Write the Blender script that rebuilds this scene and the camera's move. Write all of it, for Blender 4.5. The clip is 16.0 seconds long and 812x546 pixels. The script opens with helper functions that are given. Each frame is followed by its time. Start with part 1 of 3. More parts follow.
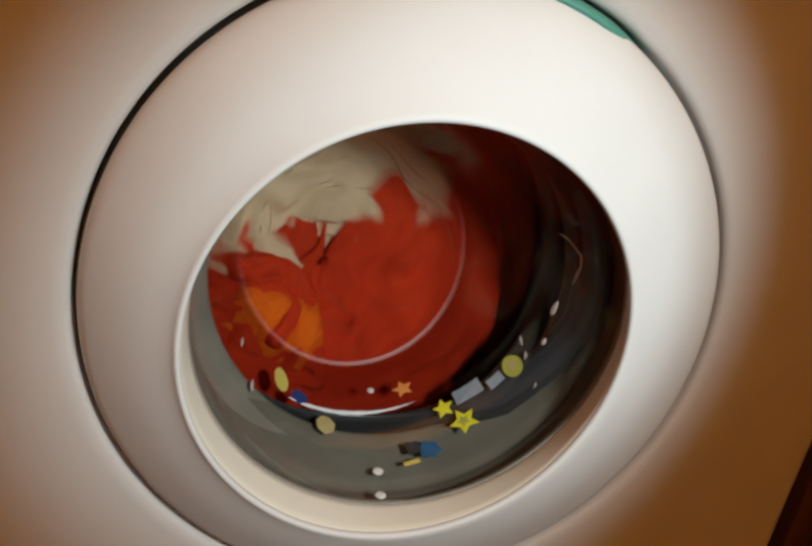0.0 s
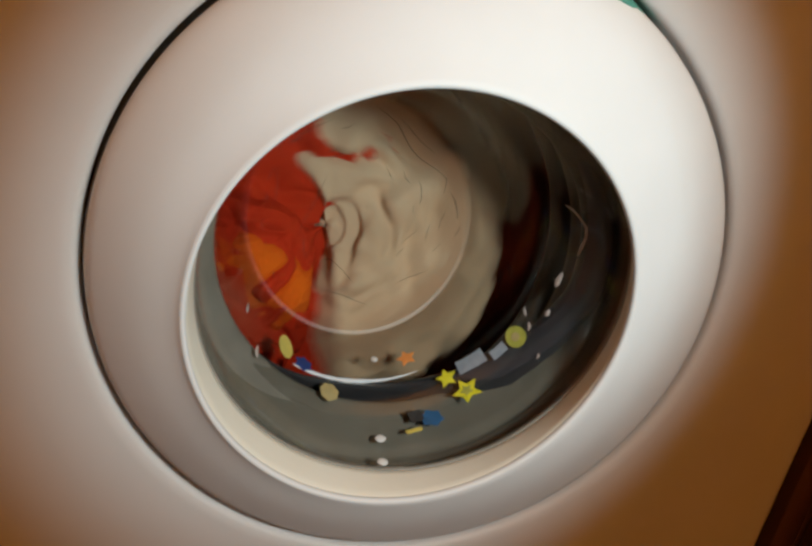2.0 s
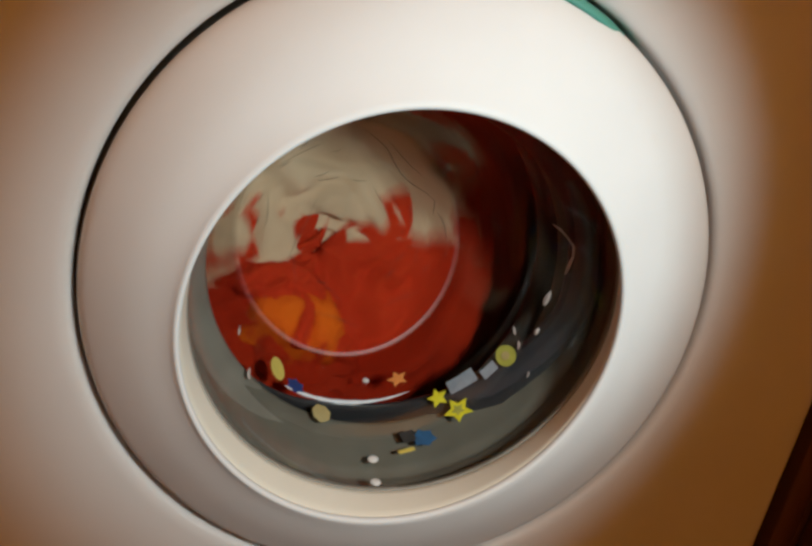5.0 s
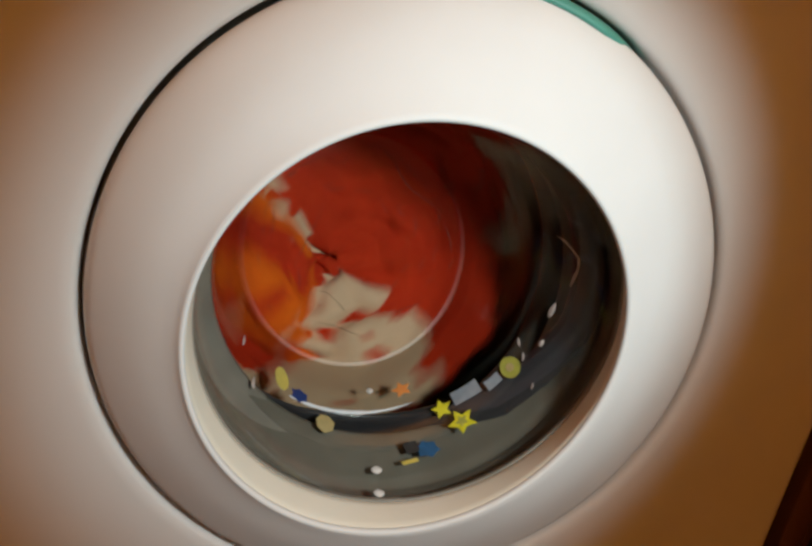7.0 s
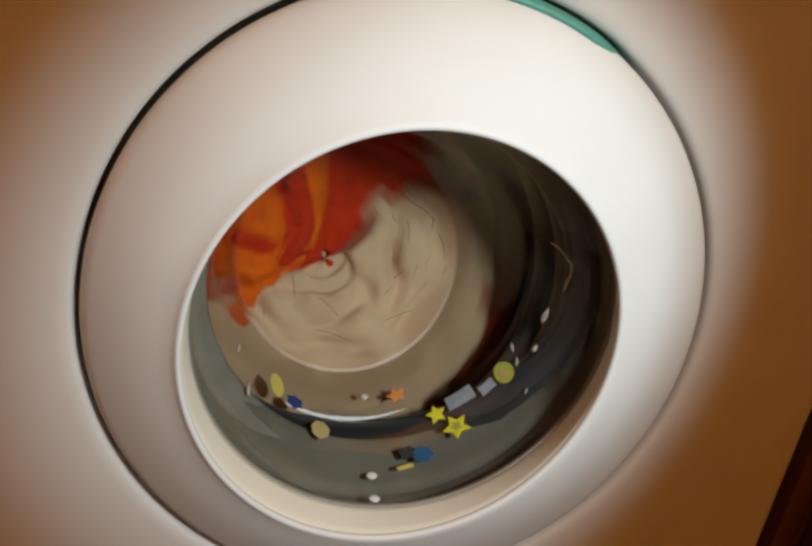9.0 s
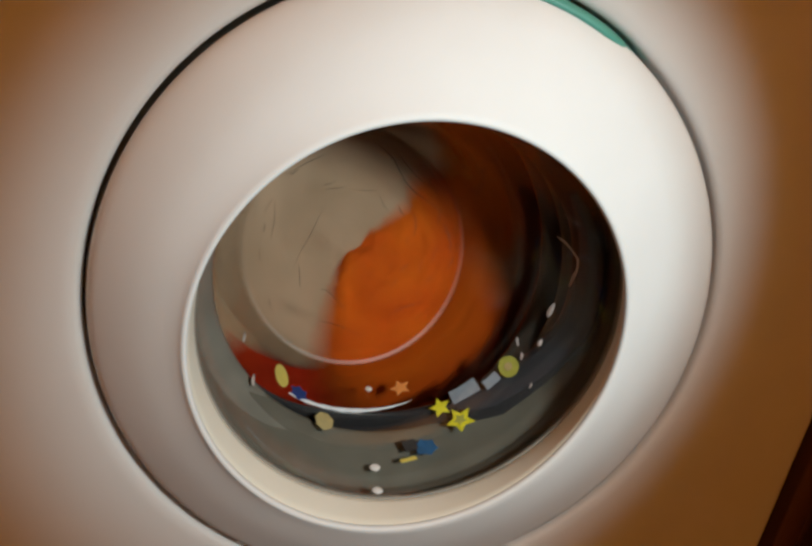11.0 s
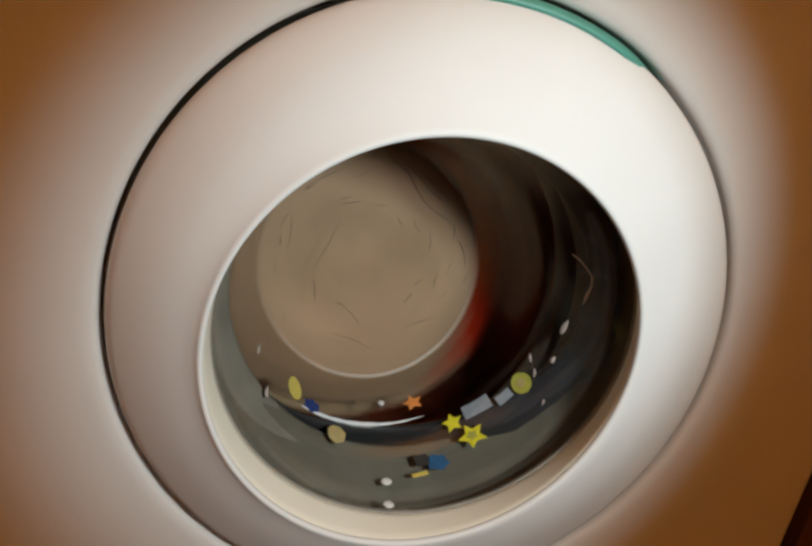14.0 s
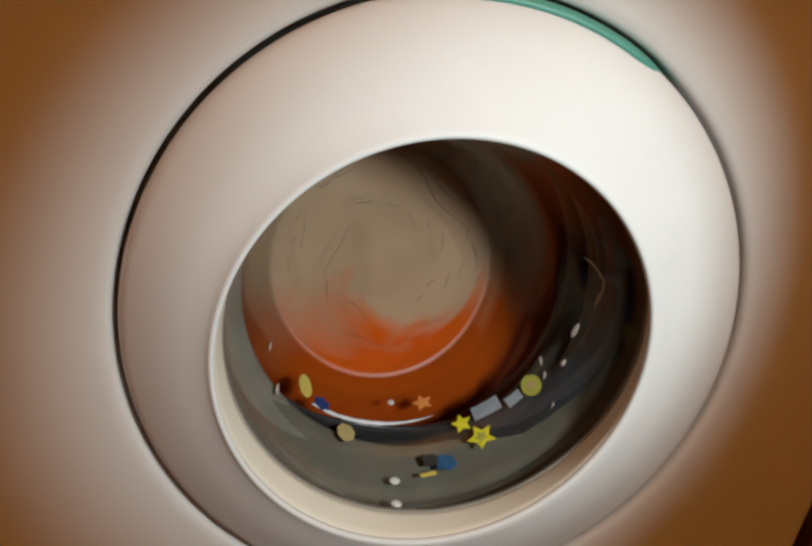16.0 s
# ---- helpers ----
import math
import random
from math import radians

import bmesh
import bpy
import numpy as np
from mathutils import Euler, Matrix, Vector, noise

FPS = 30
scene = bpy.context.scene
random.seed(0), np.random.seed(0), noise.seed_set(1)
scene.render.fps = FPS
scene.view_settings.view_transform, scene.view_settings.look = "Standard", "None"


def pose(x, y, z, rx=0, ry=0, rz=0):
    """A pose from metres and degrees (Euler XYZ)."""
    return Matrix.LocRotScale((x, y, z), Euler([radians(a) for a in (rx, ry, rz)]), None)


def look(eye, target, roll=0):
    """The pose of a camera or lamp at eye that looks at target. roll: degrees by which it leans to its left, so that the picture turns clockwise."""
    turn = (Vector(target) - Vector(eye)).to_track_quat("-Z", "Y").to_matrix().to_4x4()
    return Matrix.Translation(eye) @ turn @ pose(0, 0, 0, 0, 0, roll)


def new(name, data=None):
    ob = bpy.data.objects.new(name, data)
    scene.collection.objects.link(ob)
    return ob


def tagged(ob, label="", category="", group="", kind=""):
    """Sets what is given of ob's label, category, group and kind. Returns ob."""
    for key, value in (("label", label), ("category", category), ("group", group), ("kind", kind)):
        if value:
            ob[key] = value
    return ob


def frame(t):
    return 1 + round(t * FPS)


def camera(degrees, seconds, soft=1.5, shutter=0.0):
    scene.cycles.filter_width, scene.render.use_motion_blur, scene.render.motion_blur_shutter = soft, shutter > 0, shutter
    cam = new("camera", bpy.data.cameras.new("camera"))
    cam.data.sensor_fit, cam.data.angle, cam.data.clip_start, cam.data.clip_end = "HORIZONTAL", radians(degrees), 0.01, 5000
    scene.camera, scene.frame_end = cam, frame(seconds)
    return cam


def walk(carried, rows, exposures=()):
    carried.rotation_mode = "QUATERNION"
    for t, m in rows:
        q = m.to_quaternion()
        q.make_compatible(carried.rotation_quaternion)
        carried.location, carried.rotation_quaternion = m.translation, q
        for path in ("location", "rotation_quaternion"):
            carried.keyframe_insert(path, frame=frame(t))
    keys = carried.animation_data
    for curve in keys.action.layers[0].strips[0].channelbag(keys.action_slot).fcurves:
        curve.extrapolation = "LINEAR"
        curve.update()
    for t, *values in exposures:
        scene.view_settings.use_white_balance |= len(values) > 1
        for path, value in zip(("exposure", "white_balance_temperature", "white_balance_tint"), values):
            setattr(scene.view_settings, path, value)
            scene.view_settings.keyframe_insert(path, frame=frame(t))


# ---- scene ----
# The camera: hand-held in front of the washing machine's door, a little above and to one side of it.
cam = camera(51.26, 16.0, soft=2.9, shutter=0.6)
walk(cam, [
    (0, pose(-0.1418, -0.4191, 0.6140, 71.939, 0, -16.983) @ pose(0, 0, 0, 0, 0, 13.233)),
    (0.5, pose(-0.1421, -0.4206, 0.6133, 72.028, 0, -16.741) @ pose(0, 0, 0, 0, 0, 12.566)),
    (1, pose(-0.1426, -0.4229, 0.6125, 71.867, 0, -16.632) @ pose(0, 0, 0, 0, 0, 13.080)),
    (1.5, pose(-0.1416, -0.4237, 0.6108, 71.011, 0, -16.452) @ pose(0, 0, 0, 0, 0, 13.896)),
    (2, pose(-0.1404, -0.4237, 0.6085, 70.528, 0, -16.851) @ pose(0, 0, 0, 0, 0, 14.063)),
    (2.5, pose(-0.1401, -0.4251, 0.6067, 71.377, 0, -17.425) @ pose(0, 0, 0, 0, 0, 13.613)),
    (3, pose(-0.1403, -0.4271, 0.6046, 71.609, 0, -17.765) @ pose(0, 0, 0, 0, 0, 12.975)),
    (3.5, pose(-0.1407, -0.4295, 0.6024, 72.461, 0, -17.697) @ pose(0, 0, 0, 0, 0, 13.401)),
    (4, pose(-0.1417, -0.4305, 0.6032, 72.527, 0, -17.233) @ pose(0, 0, 0, 0, 0, 13.556)),
    (6.5, pose(-0.1447, -0.4305, 0.6060, 73.006, 0, -17.347) @ pose(0, 0, 0, 0, 0, 13.244)),
    (7, pose(-0.1450, -0.4301, 0.6064, 73.139, 0, -16.937) @ pose(0, 0, 0, 0, 0, 13.787)),
    (7.5, pose(-0.1452, -0.4296, 0.6070, 73.270, 0, -16.940) @ pose(0, 0, 0, 0, 0, 13.910)),
    (8, pose(-0.1461, -0.4299, 0.6084, 72.887, 0, -17.331) @ pose(0, 0, 0, 0, 0, 13.927)),
    (8.5, pose(-0.1469, -0.4318, 0.6084, 73.116, 0, -17.330) @ pose(0, 0, 0, 0, 0, 14.426)),
    (9, pose(-0.1477, -0.4327, 0.6080, 73.597, 0, -17.433) @ pose(0, 0, 0, 0, 0, 13.606)),
    (9.5, pose(-0.1480, -0.4327, 0.6069, 73.339, 0, -17.580) @ pose(0, 0, 0, 0, 0, 13.779)),
    (12, pose(-0.1507, -0.4341, 0.6038, 73.327, 0, -17.040) @ pose(0, 0, 0, 0, 0, 14.641)),
    (12.5, pose(-0.1518, -0.4351, 0.6035, 73.187, 0, -17.068) @ pose(0, 0, 0, 0, 0, 14.404)),
    (13, pose(-0.1519, -0.4359, 0.6035, 73.205, 0, -16.729) @ pose(0, 0, 0, 0, 0, 14.830)),
    (13.5, pose(-0.1518, -0.4361, 0.6033, 73.653, 0, -16.432) @ pose(0, 0, 0, 0, 0, 15.268)),
    (14, pose(-0.1515, -0.4359, 0.6032, 74.317, 0, -16.183) @ pose(0, 0, 0, 0, 0, 15.016)),
    (14.5, pose(-0.1512, -0.4361, 0.6033, 74.396, 0, -15.982) @ pose(0, 0, 0, 0, 0, 15.213)),
    (15, pose(-0.1509, -0.4366, 0.6034, 74.132, 0, -15.813) @ pose(0, 0, 0, 0, 0, 14.919)),
    (15.5, pose(-0.1506, -0.4374, 0.6037, 73.881, 0, -15.588) @ pose(0, 0, 0, 0, 0, 15.168)),
    (16, pose(-0.1503, -0.4381, 0.6043, 74.059, 0, -15.186) @ pose(0, 0, 0, 0, 0, 15.728)),
])

# ---- world and light ----
world = bpy.data.worlds.new("room_air")
scene.world = world
world.use_nodes = True
world.node_tree.nodes["Background"].inputs[0].default_value = (1.0, 0.42, 0.12, 1)
world.node_tree.nodes["Background"].inputs[1].default_value = 0.02


def lamp(name, kind, m, energy, colour, **more):
    data = bpy.data.lights.new(name, kind)
    data.energy, data.color = energy, colour
    if kind == "SPOT":
        data.spot_size, data.spot_blend, data.shadow_soft_size = radians(more["size"]), more["blend"], more["soft"]
    else:
        data.shape, data.size = "DISK", more["size"]
    ob = new(name, data)
    ob.matrix_world = m
    return ob


# a white hand torch held beside the camera, its warm outer corona, and a weak warm fill, unseen and added for the
# room's ambient, that shines up at the ceiling
TORCH = look((0.112, -0.500, 0.704), (-0.001, 0, 0.477))
lamp("torch_light", "SPOT", TORCH, 10.2, (0.71, 0.93, 1.02), size=37.8, blend=0.17, soft=0.045)
lamp("torch_corona_light", "SPOT", TORCH, 1.75, (1.0, 0.62, 0.14), size=44.0, blend=0.30, soft=0.045)
lamp("warm_fill_light", "AREA", look((-0.3, -1.2, 1.0), (-0.3, -1.2, 3.0)), 24, (1.0, 0.40, 0.085), size=0.4)


# ---- materials ----
def material(name, colour, rough=0.5, metal=0.0, second=None, scale=30.0, bump=0.0, bump_scale=300.0, coat=0.0, sheen=0.0, spread=0.5, stretch=(1, 1, 1), gloss=0.5):
    """A surface with a slow mottling between two colours, roughness that varies with it, and a fine relief."""
    mat = bpy.data.materials.new(name)
    mat.use_nodes = True
    n, l = mat.node_tree.nodes, mat.node_tree.links
    b = n["Principled BSDF"]
    b.inputs["Metallic"].default_value = metal
    b.inputs["Coat Weight"].default_value = coat
    b.inputs["Sheen Weight"].default_value = sheen
    b.inputs["Specular IOR Level"].default_value = gloss
    co, mp = n.new("ShaderNodeTexCoord"), n.new("ShaderNodeMapping")
    mp.inputs["Scale"].default_value = stretch
    l.new(co.outputs["Object"], mp.inputs[0])
    big = n.new("ShaderNodeTexNoise")
    big.inputs["Scale"].default_value, big.inputs["Detail"].default_value = scale, 5
    l.new(mp.outputs[0], big.inputs["Vector"])
    ramp = n.new("ShaderNodeValToRGB")
    ramp.color_ramp.elements[0].position, ramp.color_ramp.elements[1].position = 0.5 - spread / 2, 0.5 + spread / 2
    ramp.color_ramp.elements[0].color = (*(second or [c * 0.8 for c in colour]), 1)
    ramp.color_ramp.elements[1].color = (*colour, 1)
    l.new(big.outputs[0], ramp.inputs[0])
    l.new(ramp.outputs[0], b.inputs["Base Color"])
    rr = n.new("ShaderNodeMapRange")
    rr.inputs[3].default_value, rr.inputs[4].default_value = rough * 0.85, min(1, rough * 1.15)
    l.new(big.outputs[0], rr.inputs[0])
    l.new(rr.outputs[0], b.inputs["Roughness"])
    if bump:
        fine, bp = n.new("ShaderNodeTexNoise"), n.new("ShaderNodeBump")
        fine.inputs["Scale"].default_value, fine.inputs["Detail"].default_value = bump_scale, 3
        l.new(mp.outputs[0], fine.inputs["Vector"])
        bp.inputs["Strength"].default_value, bp.inputs["Distance"].default_value = bump, 0.002
        l.new(fine.outputs[0], bp.inputs["Height"])
        l.new(bp.outputs[0], b.inputs["Normal"])
    return mat


def glass_material(name, tint=(0.95, 0.98, 0.97), least=0.04, rough=0.03):
    """Clear door glass: light goes straight through the thin wall, and the gloss grows towards grazing views."""
    mat = bpy.data.materials.new(name)
    mat.use_nodes = True
    n, l = mat.node_tree.nodes, mat.node_tree.links
    clear, gloss, mix, facing = n.new("ShaderNodeBsdfTransparent"), n.new("ShaderNodeBsdfGlossy"), n.new("ShaderNodeMixShader"), n.new("ShaderNodeLayerWeight")
    clear.inputs[0].default_value = (*tint, 1)
    gloss.inputs["Roughness"].default_value = rough
    facing.inputs[0].default_value = 0.5
    power, scale = n.new("ShaderNodeMath"), n.new("ShaderNodeMath")
    power.operation, power.inputs[1].default_value = "POWER", 5
    scale.operation, scale.inputs[1].default_value, scale.inputs[2].default_value = "MULTIPLY_ADD", 0.9, least
    l.new(facing.outputs["Facing"], power.inputs[0])
    l.new(power.outputs[0], scale.inputs[0])
    l.new(scale.outputs[0], mix.inputs[0])
    l.new(clear.outputs[0], mix.inputs[1])
    l.new(gloss.outputs[0], mix.inputs[2])
    l.new(mix.outputs[0], n["Material Output"].inputs[0])
    return mat


def frosted_material(name, amount, colour=(0.85, 0.78, 0.68), rough=0.2):
    """A milky, partly clear surface: the rounded edge of moulded glass, scratches, and painted torch highlights."""
    mat = bpy.data.materials.new(name)
    mat.use_nodes = True
    n, l = mat.node_tree.nodes, mat.node_tree.links
    b, clear, mix = n["Principled BSDF"], n.new("ShaderNodeBsdfTransparent"), n.new("ShaderNodeMixShader")
    b.inputs["Base Color"].default_value, b.inputs["Roughness"].default_value = (*colour, 1), rough
    mix.inputs[0].default_value = amount
    l.new(clear.outputs[0], mix.inputs[1])
    l.new(b.outputs[0], mix.inputs[2])
    l.new(mix.outputs[0], n["Material Output"].inputs[0])
    return mat


ENAMEL = material("white_enamel", (0.78, 0.77, 0.76), 0.42, second=(0.72, 0.71, 0.70), scale=9, bump=0.02, bump_scale=900, coat=0.15)
DOOR_WHITE = material("white_door_plastic", (0.80, 0.80, 0.79), 0.58, second=(0.75, 0.75, 0.74), scale=14, bump=0.03, bump_scale=700)
CREAM = material("aged_cream_plastic", (0.92, 0.885, 0.77), 0.38, second=(0.88, 0.83, 0.70), scale=24, bump=0.03)
TEAL = material("teal_plastic", (0.10, 0.37, 0.30), 0.4, scale=40)
RUBBER = material("grey_rubber", (0.33, 0.31, 0.27), 0.42, second=(0.22, 0.205, 0.175), scale=35, bump=0.15, bump_scale=400)
MID_RUBBER = material("mid_grey_rubber", (0.20, 0.20, 0.185), 0.35, second=(0.13, 0.13, 0.12), scale=35, bump=0.15, bump_scale=400)
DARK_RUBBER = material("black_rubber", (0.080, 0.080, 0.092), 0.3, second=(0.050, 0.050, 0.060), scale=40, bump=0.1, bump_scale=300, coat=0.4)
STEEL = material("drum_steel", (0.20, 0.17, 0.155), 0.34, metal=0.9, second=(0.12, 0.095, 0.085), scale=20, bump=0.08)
INSIDE = material("dark_tub_plastic", (0.03, 0.028, 0.027), 0.6, scale=20)
GLASS = glass_material("door_glass", (0.97, 0.97, 0.95))
GLASS_WALL = glass_material("thick_door_glass", (0.76, 0.74, 0.70))
GLASS_EDGE = glass_material("worn_door_glass_edge", (0.90, 0.89, 0.86), least=0.018, rough=0.38)
BEAD = frosted_material("moulded_glass_edge", 0.09, (0.84, 0.66, 0.48), rough=0.7)
SHOULDER_GLINT = frosted_material("painted_shoulder_highlight", 0.68, (0.80, 0.82, 0.86), 0.3)
BEIGE = material("beige_fleece", (0.59, 0.39, 0.265), 0.95, second=(0.42, 0.28, 0.18), scale=22, bump=0.6, bump_scale=420, sheen=0.1, gloss=0.12)
BEIGE_PALE = material("pale_beige_fleece", (0.73, 0.535, 0.36), 0.95, second=(0.58, 0.41, 0.27), scale=22, bump=0.6, bump_scale=420, sheen=0.1, gloss=0.12)
RED = material("red_cotton", (0.60, 0.040, 0.010), 0.95, second=(0.43, 0.023, 0.007), scale=18, bump=0.5, bump_scale=500, gloss=0.12)
MAROON = material("russet_terry", (0.46, 0.125, 0.058), 0.95, second=(0.28, 0.068, 0.034), scale=20, bump=0.5, bump_scale=420, gloss=0.12)
ORANGE = material("orange_cotton", (0.80, 0.150, 0.008), 0.95, second=(0.60, 0.075, 0.006), scale=30, bump=0.5, bump_scale=500, gloss=0.12)
WOOD = material("dark_stained_wood", (0.150, 0.062, 0.036), 0.4, second=(0.075, 0.030, 0.018), scale=14, bump=0.15, bump_scale=90, stretch=(1, 1, 0.12))
WALL = material("cream_wall_paint", (0.62, 0.55, 0.45), 0.8, second=(0.56, 0.49, 0.40), scale=5, bump=0.1, bump_scale=160)
CEILING = material("ceiling_paint", (0.75, 0.72, 0.66), 0.85, scale=5, bump=0.08, bump_scale=160)
FLOOR = material("brown_floor_tile", (0.20, 0.14, 0.09), 0.45, second=(0.14, 0.095, 0.06), scale=9, bump=0.08, bump_scale=120)
GREY_PLASTIC = material("grey_plastic", (0.30, 0.31, 0.32), 0.4, scale=30)
YELLOW_S = material("yellow_foil", (0.72, 0.66, 0.02), 0.6, second=(0.55, 0.50, 0.01), scale=120)
OLIVE_S = material("olive_foil", (0.42, 0.40, 0.06), 0.62, second=(0.30, 0.30, 0.05), scale=140)
PALE_S = material("pale_yellow_foil", (0.66, 0.52, 0.10), 0.62, second=(0.50, 0.42, 0.10), scale=140)
TAN_S = material("tan_foil", (0.48, 0.36, 0.14), 0.62, second=(0.34, 0.28, 0.12), scale=140)
BLUE_S = material("blue_foil", (0.015, 0.045, 0.22), 0.62, second=(0.012, 0.03, 0.13), scale=140)
SKY_S = material("petrol_blue_foil", (0.02, 0.11, 0.26), 0.62, second=(0.015, 0.07, 0.16), scale=140)
ORANGE_S = material("orange_foil", (0.80, 0.30, 0.07), 0.62, second=(0.66, 0.22, 0.05), scale=140)
SILVER_S = material("silver_foil", (0.34, 0.40, 0.46), 0.35, metal=0.2, second=(0.26, 0.30, 0.35), scale=120)


# ---- mesh helpers ----
def part(name, bm, mat, parent=None, label="", smooth=True):
    me = bpy.data.meshes.new(name)
    bmesh.ops.recalc_face_normals(bm, faces=bm.faces)
    bm.to_mesh(me)
    bm.free()
    me.materials.append(mat)
    if smooth:
        me.polygons.foreach_set("use_smooth", [True] * len(me.polygons))
    ob = new(name, me)
    if parent is not None:
        ob.parent = parent
    if label:
        tagged(ob, label)
    return ob


def box(x0, x1, y0, y1, z0, z1, bevel=0.004, segs=2):
    bm = bmesh.new()
    bmesh.ops.create_cube(bm, size=1, matrix=Matrix.LocRotScale(((x0 + x1) / 2, (y0 + y1) / 2, (z0 + z1) / 2), None, (x1 - x0, y1 - y0, z1 - z0)))
    if bevel:
        bmesh.ops.bevel(bm, geom=bm.edges[:], offset=bevel, segments=segs, profile=0.5, affect="EDGES")
    return bm


def revolve(profile, n=128, closed=False, centre=None, a0=0.0, a1=360.0):
    """A ring about the y axis. profile: (radius, y) pairs; centre(i): the (x, z) of the ring i and its two tilts."""
    bm = bmesh.new()
    full = abs(a1 - a0 - 360) < 1e-6
    m = n if full else n + 1
    rings = []
    for i, (r, y) in enumerate(profile):
        cx, cz, tx, tz = centre(i) if centre else (0, 0, 0, 0)
        ring = []
        for k in range(m):
            a = radians(a0 + (a1 - a0) * k / n)
            c, s = r * math.cos(a), r * math.sin(a)
            ring.append(bm.verts.new((cx + c, y + tx * s + tz * c, cz + s)))
        rings.append(ring)
    pairs = list(zip(rings, rings[1:])) + ([(rings[-1], rings[0])] if closed else [])
    for a, b in pairs:
        for k in range(m if full else m - 1):
            j = (k + 1) % m
            bm.faces.new((a[k], a[j], b[j], b[k]))
    if not full and closed:
        bm.faces.new([r[0] for r in rings])
        bm.faces.new([r[-1] for r in rings][::-1])
    return bm


def glide(keys, t):
    """A value between keys of (seconds, value), smooth and without overshoot."""
    ts, vs = [k[0] for k in keys], [k[1] for k in keys]
    if t <= ts[0]:
        return vs[0]
    if t >= ts[-1]:
        return vs[-1]
    i = max(k for k in range(len(ts) - 1) if ts[k] <= t)

    def slope(k):
        if k == 0:
            return (vs[1] - vs[0]) / (ts[1] - ts[0])
        if k == len(ts) - 1:
            return (vs[-1] - vs[-2]) / (ts[-1] - ts[-2])
        a, b = (vs[k] - vs[k - 1]) / (ts[k] - ts[k - 1]), (vs[k + 1] - vs[k]) / (ts[k + 1] - ts[k])
        return 0 if a * b <= 0 else 2 * a * b / (a + b)
    h = ts[i + 1] - ts[i]
    u = (t - ts[i]) / h
    return ((1 + 2 * u) * (1 - u) ** 2 * vs[i] + u * (1 - u) ** 2 * h * slope(i) + u * u * (3 - 2 * u) * vs[i + 1] + u * u * (u - 1) * h * slope(i + 1))


# ---- the room ----
ROOM = (-1.6, 1.5, -1.9, 0.72, 2.4)  # x0, x1, y0, y1, height


def room():
    x0, x1, y0, y1, h = ROOM
    for name, b, mat, label in (
            ("floor", (x0, x1, y0, y1, -0.1, 0), FLOOR, "brown tiled floor of a small utility room"),
            ("ceiling", (x0, x1, y0, y1, h, h + 0.1), CEILING, "plain off-white painted ceiling"),
            ("wall_north", (x0 - 0.1, x1 + 0.1, y1, y1 + 0.1, -0.1, h + 0.1), WALL, "plain cream wall behind the washing machine"),
            ("wall_south", (x0 - 0.1, x1 + 0.1, y0 - 0.1, y0, -0.1, h + 0.1), WALL, "plain cream painted wall"),
            ("wall_west", (x0 - 0.1, x0, y0, y1, -0.1, h + 0.1), WALL, "plain cream painted wall"),
            ("wall_east", (x1, x1 + 0.1, y0, y1, -0.1, h + 0.1), WALL, "plain cream painted wall")):
        tagged(part(name, box(*b, bevel=0), mat, smooth=False), label, kind="structure")


room()

# ---- the washing machine ----
ZC = 0.45                      # height of the door's centre
OX, OZ = -0.0072, ZC - 0.0094  # centre of the door's opening
TX, TZ = math.tan(radians(-2.79)), math.tan(radians(2.01))
HX, Z0, Z1, DEPTH = 0.2975, 0.085, 0.715, 0.56
machine = tagged(new("washing_machine"), "white front-loading washing machine with a round glass door, running", "washing machine")


def front_panel():
    """Sheet steel with a round hole, the hole's edge rolled inwards and the outer edges rolled back."""
    bm = bmesh.new()
    rx, rz0, rz1, n = HX, Z0 - ZC, Z1 - ZC, 192
    angles = sorted([2 * math.pi * k / n for k in range(n)] + [math.atan2(z, x) % (2 * math.pi) for x in (rx, -rx) for z in (rz0, rz1)])

    def edge(a, inset):
        c, s = math.cos(a), math.sin(a)
        k = min((rx - inset) / abs(c) if abs(c) > 1e-9 else 9, ((rz1 - inset) if s > 0 else (-rz0 - inset)) / abs(s) if abs(s) > 1e-9 else 9)
        return k * c, k * s
    loops = []
    for r, y in ((0.1858, 0.030), (0.1854, 0.010), (0.1857, 0.0050), (0.1868, 0.0018), (0.1892, 0.0002), (0.195, 0.0)):
        loops.append([(r * math.cos(a) + 0.0016, y, r * math.sin(a)) for a in angles])
    for f in (0.3, 0.65):
        loops.append([tuple((1 - f) * p + f * q for p, q in zip((0.195 * math.cos(a), 0.195 * math.sin(a)), edge(a, 0.010))) for a in angles])
        loops[-1] = [(x, 0.0, z) for x, z in loops[-1]]
    for inset, y in ((0.010, 0.0), (0.006, 0.0008), (0.003, 0.003), (0.001, 0.006), (0.0, 0.010), (0.0, 0.03)):
        loops.append([(edge(a, inset)[0], y, edge(a, inset)[1]) for a in angles])
    vs = [[bm.verts.new((x, y, z + ZC)) for x, y, z in loop] for loop in loops]
    for a, b in zip(vs, vs[1:]):
        for k in range(len(a)):
            j = (k + 1) % len(a)
            bm.faces.new((a[k], a[j], b[j], b[k]))
    part("front_panel", bm, ENAMEL, machine, "white enamelled steel front with a round opening")


